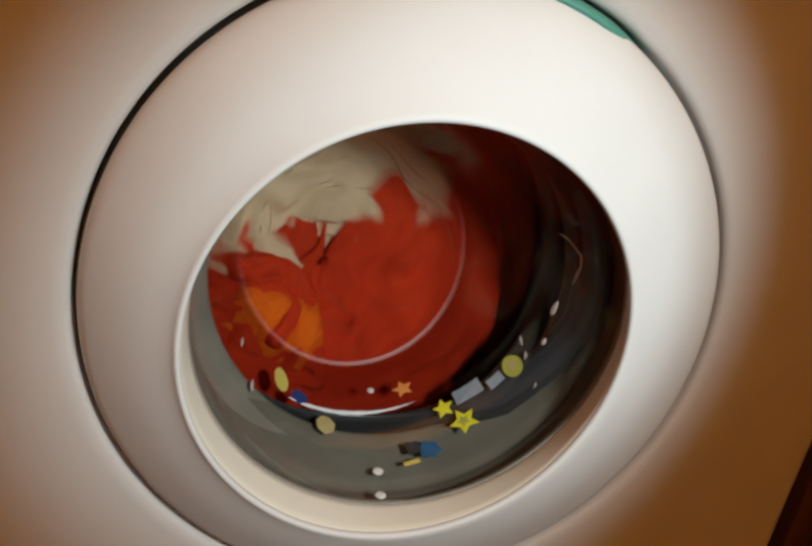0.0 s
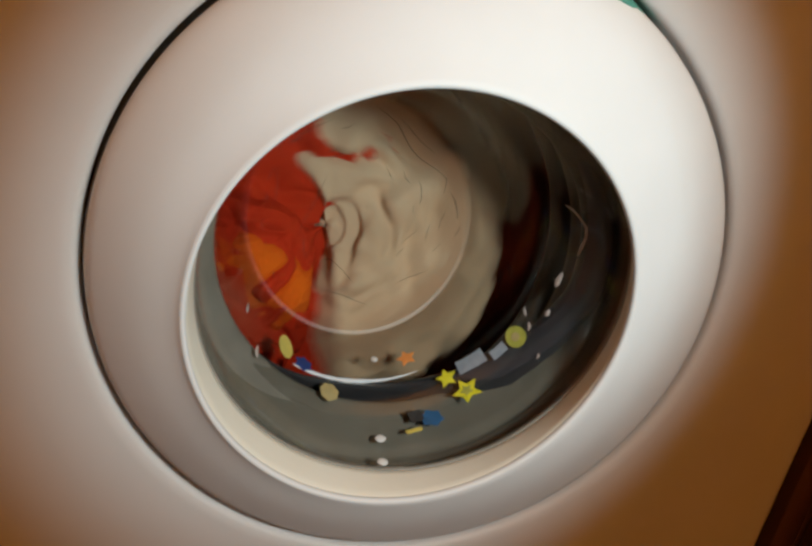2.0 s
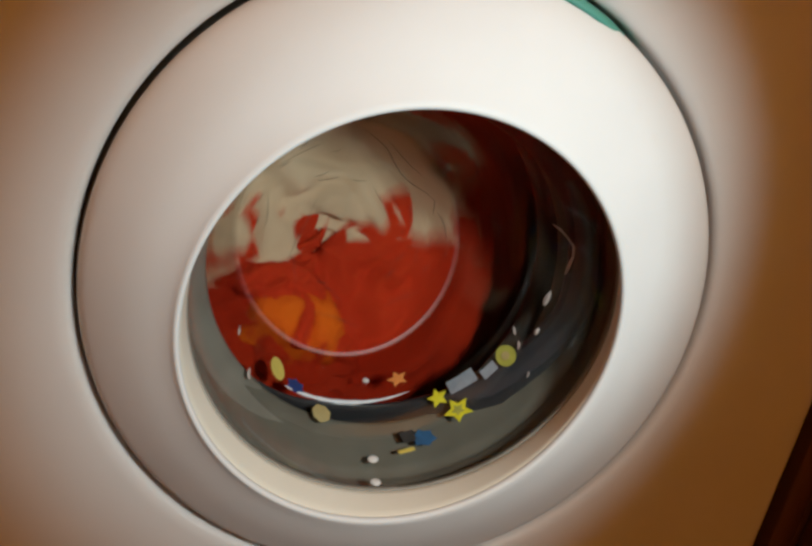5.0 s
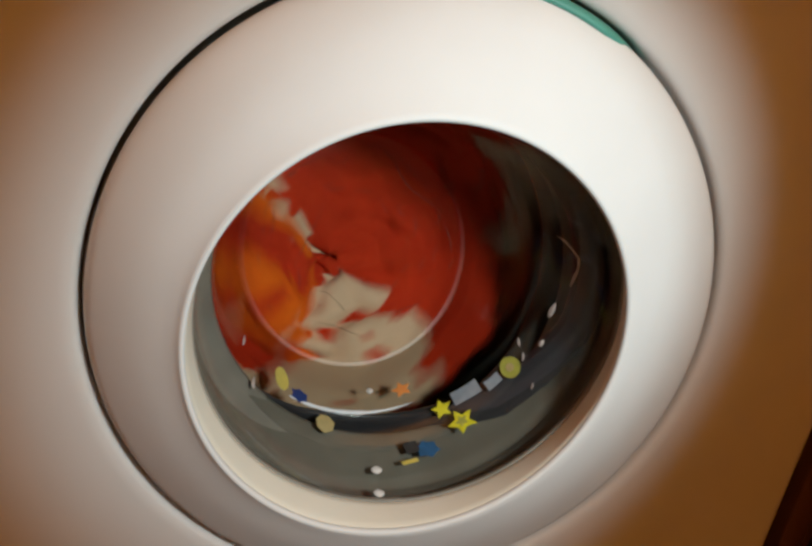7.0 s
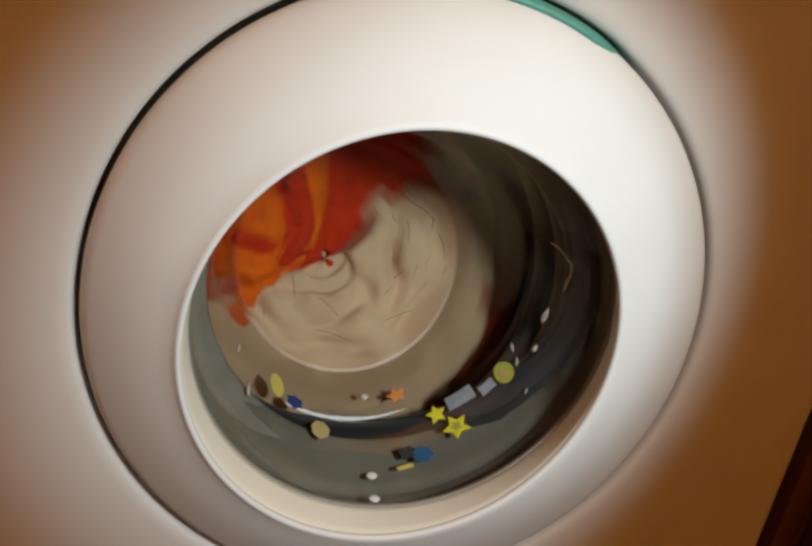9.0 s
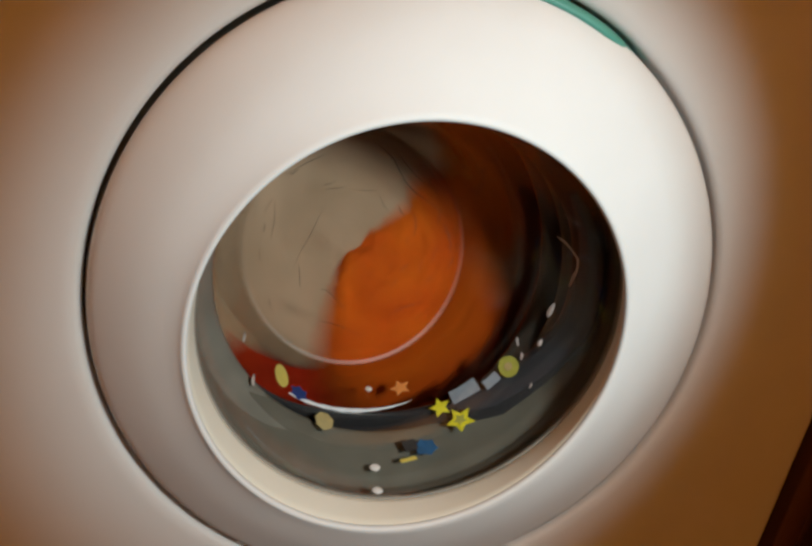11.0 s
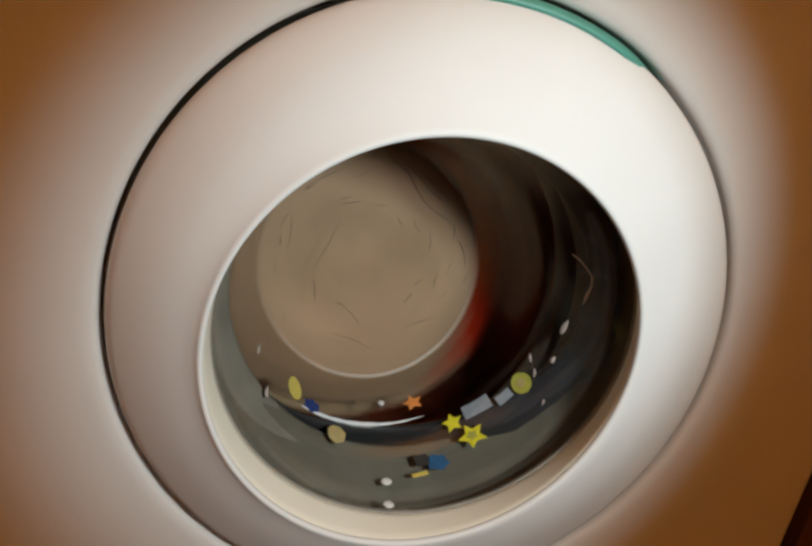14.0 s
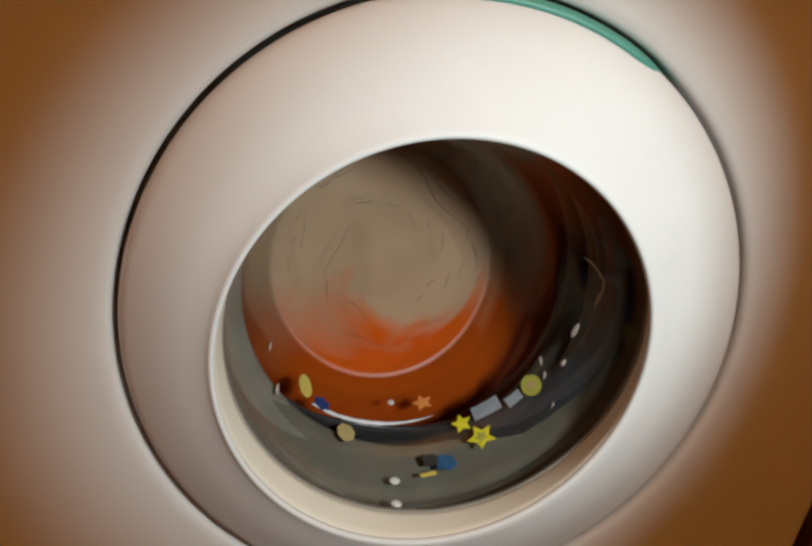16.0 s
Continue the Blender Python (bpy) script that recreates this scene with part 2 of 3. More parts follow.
def machine_body():
    part("side_panel", box(HX - 0.012, HX - 0.0005, 0.031, DEPTH, 0.02, 0.84), ENAMEL, machine)
    part("side_panel", box(-HX + 0.0005, -HX + 0.012, 0.031, DEPTH, 0.02, 0.84), ENAMEL, machine)
    part("back_panel", box(-HX + 0.013, HX - 0.013, DEPTH - 0.012, DEPTH, 0.02, 0.84), ENAMEL, machine)
    part("worktop", box(-HX, HX, -0.004, DEPTH, 0.842, 0.868, 0.006, 3), ENAMEL, machine)
    part("plinth", box(-HX + 0.002, HX - 0.002, 0.004, 0.03, 0.022, Z0 - 0.003), ENAMEL, machine)
    control = part("control_panel", box(-HX, HX, -0.006, 0.03, Z1 + 0.003, 0.84, 0.006, 3), ENAMEL, machine)
    part("drawer", box(-0.28, -0.10, -0.010, -0.006, 0.735, 0.825, 0.0015), ENAMEL, control)
    bm = bmesh.new()
    bmesh.ops.create_cone(bm, cap_ends=True, segments=48, radius1=0.027, radius2=0.024, depth=0.02, matrix=pose(0.06, -0.016, 0.78, 90))
    part("dial", bm, GREY_PLASTIC, control)
    for x in (-0.25, 0.25):
        for y in (0.06, 0.5):
            bm = bmesh.new()
            bmesh.ops.create_cone(bm, cap_ends=True, segments=24, radius1=0.022, radius2=0.018, depth=0.02, matrix=pose(x, y, 0.01))
            part("foot", bm, DARK_RUBBER, machine)


def swing(f):
    """The centre and tilt of a door ring that lies the share f of the way from the door's edge to its opening."""
    return (0.001 + (OX - 0.001) * f, ZC + (OZ - ZC) * f, TX * f, TZ * f)


SEAT_X, SEAT_Z = 0.0065, 0.0058  # the glass sits off the opening's centre


def glass_seat(f):
    return (OX + SEAT_X * f, OZ + SEAT_Z * f, TX, TZ)


def door():
    leaf = part("door", revolve([(0.1800, 0.026), (0.1818, 0.006), (0.1818, 0.0020), (0.1808, -0.0005), (0.1785, -0.0028), (0.1740, -0.0058), (0.165, -0.0112), (0.155, -0.0178),
                                 (0.145, -0.0228), (0.136, -0.0272), (0.129, -0.0304), (0.1250, -0.0326), (0.1230, -0.0334), (0.1217, -0.0333), (0.1210, -0.0326), (0.1206, -0.0314), (0.1206, -0.030), (0.1390, -0.018), (0.1390, 0.0)],
                                n=192, centre=lambda i: swing(min(1, max(0, i - 3) / 9))), DOOR_WHITE, machine, "white domed plastic door ring")
    part("bezel", revolve([(0.1225, -0.0300), (0.1212, -0.0308), (0.1206, -0.0300), (0.1212, -0.024), (0.1222, -0.017), (0.1234, -0.010), (0.1246, -0.0058), (0.1262, -0.0040), (0.1300, -0.0036)],
                          n=160, centre=lambda i: glass_seat((0, 0, 0, 0.24, 0.5, 0.78, 1, 1, 1)[i])), CREAM, leaf, "cream inner bezel")
    part("bezel_seal", revolve([(0.1252, -0.0050), (0.1246, -0.0056), (0.1240, -0.0048), (0.1240, -0.0015), (0.1252, -0.0010)], closed=True, n=160, centre=lambda i: glass_seat(1)), RUBBER, leaf)
    # recessed teal grip along the door's upper edge
    grip = revolve([(0.1776, -0.0040), (0.1796, -0.0046), (0.1820, -0.0036), (0.1836, 0.0005), (0.1836, 0.012), (0.1810, 0.012), (0.1786, 0.0)],
                              n=40, closed=True, centre=lambda i: (0, ZC, 0, 0), a0=60, a1=112)
    for v in grip.verts:
        a = math.degrees(math.atan2(v.co.z - ZC, v.co.x))
        end = max(0.0, abs(a - 86) - 12) / 14
        v.co.y += 0.010 * end * end
    part("door_grip", grip, TEAL, leaf, "teal plastic grip")
    wall = bowl_wall()
    bm = revolve(wall, n=160, centre=lambda i: bowl_centre(wall[i][1]))
    bm.verts.ensure_lookup_table()
    for ring in (12, 13, len(wall) - 13, len(wall) - 14):  # a crisp corner where the wall meets the end
        for k in range(160):
            edge = bm.edges.get((bm.verts[ring * 160 + k], bm.verts[ring * 160 + (k + 1) % 160]))
            edge.smooth = False
    bowl = part("glass_bowl", bm, GLASS, leaf, "clear moulded glass bowl")
    bowl.data.materials.append(GLASS_WALL)
    bowl.data.materials.append(GLASS_EDGE)
    for face in bowl.data.polygons:
        ring = face.index // 160
        face.material_index = 2 if ring in (12, len(wall) - 14) else 0 if 12 <= ring <= 26 else 1
    bowl.visible_shadow = False
    # a thread on the rim's edge, and a white one painting the torch's shoulder highlight
    for name, r, y, fat, a0, a1, mat in (("rim_bead", 0.0786, 0.1145, 0.0008, 236, 392, BEAD), ("shoulder_highlight", 0.0958, 0.0712, 0.0042, 246, 299, SHOULDER_GLINT)):
        bm = revolve([(r + 1e-4 * math.cos(2 * math.pi * k / 10), y + 1e-4 * math.sin(2 * math.pi * k / 10)) for k in range(10)], n=80, closed=True, centre=lambda i, y=y: bowl_centre(y), a0=a0, a1=a1)
        cx, cz, tx, tz = bowl_centre(y)
        for v in bm.verts:  # swell the thread towards the middle of its length
            a = math.atan2(v.co.z - cz, v.co.x - cx)
            u = (math.degrees(a) % 360 - a0) % 360 / (a1 - a0)
            core = Vector((cx + r * math.cos(a), y + tx * r * math.sin(a) + tz * r * math.cos(a), cz + r * math.sin(a)))
            off = (v.co - core) * 1e4
            v.co = core + Vector((off.x, off.y, off.z)) * fat * max(0.05, 1.95 * min(1, max(0, u)) ** 0.6 * (1 - min(1, max(0, u))) ** 0.9 * (1 + 0.22 * math.sin(31 * u) * math.sin(17 * u + 1))) * 0.5
        bead = part(name, bm, mat, bowl)
        bead.visible_shadow = False


BOWL = [(0.1240, -0.004), (0.1232, 0.006), (0.1205, 0.018), (0.1168, 0.030), (0.1128, 0.0405), (0.1085, 0.048), (0.1040, 0.0535), (0.1000, 0.061), (0.0960, 0.072), (0.0910, 0.086), (0.0860, 0.099),
        (0.0818, 0.109), (0.0786, 0.1160), (0.0765, 0.1168), (0.065, 0.1176), (0.040, 0.1188), (0.018, 0.1195), (0.0020, 0.11978), (0.0009, 0.1198), (0.0004, 0.1198)]


def bowl_wall():
    """The glass, 4 mm thick: the hollow face that shows, then the face towards the drum."""
    return BOWL + [(r + (0.004 if y < 0.114 else 0.002 if r > 0.07 else 0.0), y + (0.001 if y < 0.045 else 0.004)) for r, y in reversed(BOWL)]


SLOPE_X, SLOPE_Z = 0.26, 0.04  # the bowl's end and the drum's axis lean back


def bowl_centre(y):
    f = min(1, max(0, y / 0.117))
    g = min(1, max(0, (0.0405 - y) / 0.0445))
    return (OX + (-0.0173 - OX) * f + SEAT_X * g, OZ + (0.4445 - OZ) * f + SEAT_Z * g, TX * (1 - f) + SLOPE_X * f * f, TZ * (1 - f) + SLOPE_Z * f * f)


def on_glass(angle, s, lift=0.0):
    """A place on the hollow face of the glass bowl: degrees round it and steps along its profile; lift: metres off the glass."""
    s = min(len(BOWL) - 1.001, max(0.0, s))
    i = int(s)
    (r0, y0), (r1, y1) = BOWL[i], BOWL[i + 1]
    r, y = r0 + (r1 - r0) * (s - i), y0 + (y1 - y0) * (s - i)
    run = math.hypot(r1 - r0, y1 - y0)
    nr, ny = -(y1 - y0) / run, (r1 - r0) / run
    r, y = r + nr * lift, y + ny * lift
    cx, cz, tx, tz = bowl_centre(y)
    a = radians(angle)
    c, q = r * math.cos(a), r * math.sin(a)
    return Vector((cx + c, y + tx * q + tz * c, cz + q)), r, run


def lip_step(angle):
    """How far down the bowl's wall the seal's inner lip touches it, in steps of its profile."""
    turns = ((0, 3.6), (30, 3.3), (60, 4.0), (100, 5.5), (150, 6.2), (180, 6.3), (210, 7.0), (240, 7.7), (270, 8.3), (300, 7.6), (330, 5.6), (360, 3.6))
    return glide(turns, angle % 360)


def gasket():
    seal = part("door_gasket", revolve([(0.185, 0.036), (0.172, 0.018), (0.150, 0.006), (0.1390, 0.000), (0.1345, 0.003), (0.1330, 0.010), (0.1318, 0.020), (0.1322, 0.0240), (0.1334, 0.0262), (0.1330, 0.0285),
                                        (0.1300, 0.0310), (0.1275, 0.036), (0.1246, 0.042), (0.1212, 0.048), (0.1176, 0.0535), (0.1140, 0.0580), (0.1130, 0.0605), (0.1165, 0.065), (0.1320, 0.067), (0.1500, 0.062)],
                                       n=128, centre=lambda i: (OX - 0.001 + 0.006 * min(1, i / 13), OZ + 0.007 * min(1, i / 13), 0, 0)), RUBBER, machine, "grey rubber door seal with folds")
    # the inner lip that lies against the glass: black along the bottom and one side, mid grey on the other
    for a0, a1, mat, label in ((214, 466, DARK_RUBBER, "black inner lip of the seal"), (100, 246, MID_RUBBER, "mid grey inner lip of the seal")):
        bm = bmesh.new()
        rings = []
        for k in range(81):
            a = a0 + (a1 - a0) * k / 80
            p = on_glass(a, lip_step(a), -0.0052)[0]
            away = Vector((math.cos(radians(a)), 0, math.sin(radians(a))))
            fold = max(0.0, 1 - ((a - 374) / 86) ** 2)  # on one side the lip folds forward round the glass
            if mat is DARK_RUBBER:  # the black part tapers out
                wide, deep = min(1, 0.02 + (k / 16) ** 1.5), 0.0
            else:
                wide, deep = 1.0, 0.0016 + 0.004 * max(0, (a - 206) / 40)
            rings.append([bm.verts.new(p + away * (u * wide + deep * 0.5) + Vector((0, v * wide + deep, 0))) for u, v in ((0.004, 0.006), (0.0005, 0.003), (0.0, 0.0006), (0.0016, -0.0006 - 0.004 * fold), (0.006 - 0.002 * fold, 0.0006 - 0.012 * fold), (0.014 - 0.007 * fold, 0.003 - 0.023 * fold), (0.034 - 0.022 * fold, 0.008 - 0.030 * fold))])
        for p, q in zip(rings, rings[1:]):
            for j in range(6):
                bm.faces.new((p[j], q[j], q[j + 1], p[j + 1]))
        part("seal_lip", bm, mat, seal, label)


DRUM_X, DRUM_Z = -0.015, 0.450


def drum():
    """The drum turns about its own axis; its mesh is centred on it."""
    part("tub", revolve([(0.262, 0.05), (0.270, 0.06), (0.270, 0.45), (0.0005, 0.46)], n=64, centre=lambda i: (DRUM_X, DRUM_Z, 0, 0)), INSIDE, machine)
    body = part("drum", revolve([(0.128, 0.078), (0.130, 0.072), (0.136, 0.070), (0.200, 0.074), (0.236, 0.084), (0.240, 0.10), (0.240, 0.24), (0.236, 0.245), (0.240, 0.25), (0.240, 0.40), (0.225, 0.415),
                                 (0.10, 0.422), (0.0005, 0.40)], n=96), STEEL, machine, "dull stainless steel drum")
    for k in range(3):
        bm = bmesh.new()
        bmesh.ops.create_cube(bm, size=1, matrix=Matrix.LocRotScale((0.218, 0.25, 0), None, (0.045, 0.24, 0.05)))
        for v in bm.verts:
            if v.co.x < 0.21:
                v.co.z *= 0.35
        bmesh.ops.bevel(bm, geom=bm.edges[:], offset=0.008, segments=3, affect="EDGES")
        bmesh.ops.transform(bm, matrix=pose(0, 0, 0, 0, 120 * k + 40, 0), verts=bm.verts)
        part("lifter", bm, GREY_PLASTIC, body)
    body.location = (DRUM_X, 0, DRUM_Z)
    return body


front_panel()
machine_body()
door()
gasket()
DRUM = drum()


# ---- the cabinet beside the machine ----
def cabinet():
    unit = tagged(new("cabinet"), "dark stained wooden cabinet standing beside the washing machine", "cabinet")
    part("side_board", box(0.318, 0.338, 0.012, 0.6, 0.0, 0.90, 0.002), WOOD, unit)
    part("door_front", box(0.341, 0.75, -0.008, 0.012, 0.09, 0.88, 0.003), WOOD, unit)
    part("carcass", box(0.3385, 0.76, 0.014, 0.6, 0.0, 0.90, 0.002), WOOD, unit)
    part("worktop", box(0.312, 0.77, -0.02, 0.6, 0.902, 0.93, 0.003), WOOD, unit)


cabinet()


# ---- the wash ----
def bundle(name, mat, angle, spread, r0, r1, y0, y1, seed, label, creases=0.006, fold=26.0, dome=0.0, lip=0.030, level=44, soft=0.45, deep=1.1):
    """A soft bundle of wet cloth: a rounded wedge of a disc about the load's axis, with lumps and creases.
    angle, spread: middle and half width in degrees; r0, r1: from the axis outwards; y0, y1: front and back."""
    bm = bmesh.new()
    bmesh.ops.create_cube(bm, size=2)
    bmesh.ops.subdivide_edges(bm, edges=bm.edges[:], cuts=level, use_grid_fill=True)
    off = Vector((seed * 7.3, seed * 3.1, seed * 5.7))
    for v in bm.verts:
        p = v.co.copy()
        s = p.normalized()
        q = s * soft + p * (1 - soft)
        if spread >= 180:
            flat = Vector((q.x, q.z))
            m = max(abs(q.x), abs(q.z))
            flat = flat * (0.5 + 0.5 * m / flat.length) if flat.length > 1e-6 else flat
            r, a = min(1.0, flat.length) * r1, math.atan2(flat.y, flat.x)
        else:
            r = (r0 + r1) / 2 + (r1 - r0) / 2 * q.z
            wave = 13 * noise.noise(Vector((r * 16, q.x * 0.6, seed * 1.7))) + 1.2 * noise.noise(Vector((r * 40, q.x * 0.8, seed * 2.9)))
            a = radians(angle + spread * q.x + wave)
        y = (y0 + y1) / 2 + (y1 - y0) / 2 * q.y
        if q.y < 0:
            rise = min(1.0, max(0.0, (r - 0.080) / 0.026))
            y += lip * rise * rise * (3 - 2 * rise) * q.y + dome * q.y * (1 - (r / 0.1) ** 2 if r < 0.1 else 0)
        w = Vector((r * math.cos(a), y, r * math.sin(a)))
        rad = Vector((math.cos(a), 0, math.sin(a)))
        out = (Vector((w.x, w.y - (y0 + y1) / 2, w.z)) - rad * ((r0 + r1) / 2 if spread < 180 else 0))
        out = out.normalized() if out.length > 1e-6 else Vector((0, -1, 0))
        e = Vector((w.x * fold * 1.6, w.y * fold, w.z * fold * 0.8)) + off
        ridge = 1 - abs(noise.noise(e + noise.noise_vector(w * 22 + off) * 0.9)) * 2
        lump = noise.noise(w * 17 + off)
        tiny = noise.noise(w * 95 + off)
        seam = noise.noise(Vector((w.x * fold * 0.9, w.y * fold * 0.5, w.z * fold * 0.9)) + off * 1.3 + noise.noise_vector(w * 30 + off) * 0.35)
        gather = noise.noise(Vector((a * 5.5 + 2.2 * noise.noise(w * 14 + off), r * 9, seed * 3.3)))
        away = min(1.0, abs(r) / 0.06) ** 2  # the gathers die out towards the axis
        d = creases * 0.9 * (1 - 2.2 * abs(gather)) * away - deep * creases * math.exp(-(seam / (0.06 + 0.03 * deep)) ** 2) + creases * (0.95 * ridge ** 3 + 1.1 * lump + 0.28 * tiny) - creases * 0.5
        v.co = w + out * d
    ob = part(name, bm, mat)
    return tagged(ob, label, "laundry", group="laundry in the drum")


FRONT = 0.122
LOBE = bundle("towel", BEIGE_PALE, 138, 112, -0.010, 0.134, FRONT, 0.21, 1, "pale beige fleece towel tumbling in the drum", creases=0.0062, fold=14, deep=2.3)
REDS = bundle("sheet", RED, 345, 86, -0.048, 0.141, FRONT - 0.006, 0.22, 2, "red cotton sheet bunched in the drum", creases=0.0048, fold=11, deep=2.2)
REDW = bundle("pillowcase", RED, 238, 98, 0.0, 0.138, FRONT + 0.005, 0.22, 3, "red cotton pillowcase bunched in the drum", creases=0.0075, fold=20)
ORNG = bundle("cloth", ORANGE, 332, 68, 0.004, 0.144, FRONT - 0.006, 0.16, 4, "orange cotton cloth crumpled among the wash", creases=0.0036, fold=18, lip=0.018, soft=0.65)
KNOT = bundle("napkin", RED, 328, 54, 0.004, 0.118, FRONT - 0.007, 0.17, 5, "twisted red cotton napkin in the drum", creases=0.0068, fold=19, lip=0.022, soft=0.7)
RAG = bundle("rag", ORANGE, 340, 38, 0.024, 0.092, FRONT - 0.012, 0.15, 8, "small orange cotton rag folded over the napkin", creases=0.0042, fold=20, lip=0.004, soft=0.8)
WALLS = bundle("bath_towel", MAROON, 60, 174, 0.122, 0.205, 0.165, 0.40, 9, "russet brown terry bath towel pressed to the drum wall", creases=0.008, fold=20, lip=0.0, soft=0.3)
BLNK = bundle("blanket", BEIGE, 90, 180, 0.0, 0.114, FRONT - 0.004, 0.23, 6, "beige fleece blanket rolled up in the drum", creases=0.0030, fold=20, lip=-0.006)


# ---- what sticks to the glass ----
def decal(outline, angle, s, lift=0.0012, thick=0.0005, turn=0.0):
    """A thin foil cut to the outline (metres across and along the wall), laid on the bowl's curved wall."""
    bm = bmesh.new()
    _, r, _ = on_glass(angle, s)
    ct, st = math.cos(radians(turn)), math.sin(radians(turn))

    def put(u, w, h):
        u, w = u * ct - w * st, u * st + w * ct
        k, left = s, w
        while abs(left) > 1e-9:
            i = int(min(len(BOWL) - 2, max(0, k - (1e-6 if left < 0 else 0))))
            run = math.hypot(BOWL[i + 1][0] - BOWL[i][0], BOWL[i + 1][1] - BOWL[i][1])
            step = max(-(k - i) * run if k > i else -run, min((i + 1 - k) * run, left))
            if abs(step) < 1e-9:
                break
            k, left = k + step / run, left - step
        return on_glass(angle + math.degrees(u / r), k, h)[0]
    top = [bm.verts.new(put(u, w, lift + thick)) for u, w in outline]
    low = [bm.verts.new(put(u, w, lift)) for u, w in outline]
    mid, base = bm.verts.new(put(0, 0, lift + thick * 1.3)), bm.verts.new(put(0, 0, lift))
    n = len(outline)
    for k in range(n):
        j = (k + 1) % n
        bm.faces.new((top[k], top[j], mid))
        bm.faces.new((low[j], low[k], base))
        bm.faces.new((top[j], top[k], low[k], low[j]))
    return bm


def star(size, points=5, waist=0.5):
    out = []
    for k in range(points * 2):
        rr = size / 2 * (1 if k % 2 == 0 else waist)
        a = math.pi / 2 + math.pi * k / points
        out += [(rr * math.cos(a), rr * math.sin(a))]
    return out


def oval(w, h, n=20):
    return [(w / 2 * math.cos(2 * math.pi * k / n), h / 2 * math.sin(2 * math.pi * k / n)) for k in range(n)]


def bar(w, h):
    return [(-w / 2, -h / 2), (-w / 6, -h / 2 * 0.96), (w / 6, -h / 2), (w / 2, -h / 2), (w / 2, h / 2), (w / 6, h / 2), (-w / 6, h / 2 * 0.95), (-w / 2, h / 2)]


for outline, angle, s, mat, turn, label in (
        (star(0.0205), 311.5, 4.35, YELLOW_S, 8, "large bright yellow foil star stuck to the door glass"),
        (star(0.0150), 307.5, 6.35, YELLOW_S, -6, "small bright yellow foil star stuck to the door glass"),
        (star(0.0150), 296.5, 8.9, ORANGE_S, 4, "small orange foil star stuck to the door glass"),
        (oval(0.0110, 0.0210), 241.5, 8.7, PALE_S, 10, "pale yellow oval sticker on the door glass"),
        (star(0.0140, 6, 0.72), 250.5, 8.2, BLUE_S, 0, "dark blue foil flower stuck to the door glass"),
        (oval(0.0135, 0.0150, 7), 261.5, 6.6, TAN_S, 12, "tan foil scrap stuck to the door glass"),
        (oval(0.0145, 0.0150), 337, 5.05, OLIVE_S, 0, "olive yellow round sticker on the door glass"),
        (bar(0.0205, 0.0100), 318.5, 6.4, SILVER_S, -8, "silver grey foil strip stuck to the door glass"),
        (bar(0.0120, 0.0070), 329, 5.45, SILVER_S, -6, "small silver grey foil strip stuck to the door glass"),
        (star(0.0165, 6, 0.75), 296, 3.5, SKY_S, 0, "petrol blue foil flower stuck to the door glass"),
        # a small dark patch beside the petrol blue flower
        (bar(0.0090, 0.0100), 291.5, 3.95, INSIDE, 0, "small dark brown patch on the door glass"),
        (bar(0.0110, 0.0036), 288.5, 2.9, PALE_S, 4, "narrow pale foil scrap stuck to the door glass")):
    one = part("sticker", decal(outline, angle, s, turn=turn), mat, smooth=False)
    tagged(one, label, "sticker", group="stickers on the door glass")
part("sticker_print", decal(star(0.0095), 311.5, 4.35, lift=0.0020, turn=8), OLIVE_S, [o for o in scene.objects if o.get("label", "").startswith("large bright")][0], smooth=False)
part("sticker_hole", decal(oval(0.0062, 0.0062, 12), 337, 5.05, lift=0.0020), TAN_S, [o for o in scene.objects if o.get("label", "").startswith("olive")][0], smooth=False)


def blob(places, widths):
    """A bead along places (degrees, steps) on the glass: dried suds, a painted torch glint or a scratch."""
    bm = bmesh.new()
    rings = []
    pts = [on_glass(a, s, 0.0006)[0] for a, s in places]
    for k, (p, w) in enumerate(zip(pts, widths)):
        d = (pts[min(k + 1, len(pts) - 1)] - pts[max(k - 1, 0)]).normalized()
        up = (on_glass(*places[k], 0.004)[0] - p).normalized()
        side = d.cross(up).normalized()
        rings.append([bm.verts.new(p + side * w * math.cos(2 * math.pi * j / 10) + up * (0.4 * w * math.sin(2 * math.pi * j / 10))) for j in range(10)])
    for a, b in zip(rings, rings[1:]):
        for k in range(10):
            j = (k + 1) % 10
            bm.faces.new((a[k], a[j], b[j], b[k]))
    bm.faces.new(rings[0])
    bm.faces.new(rings[-1])
    return bm


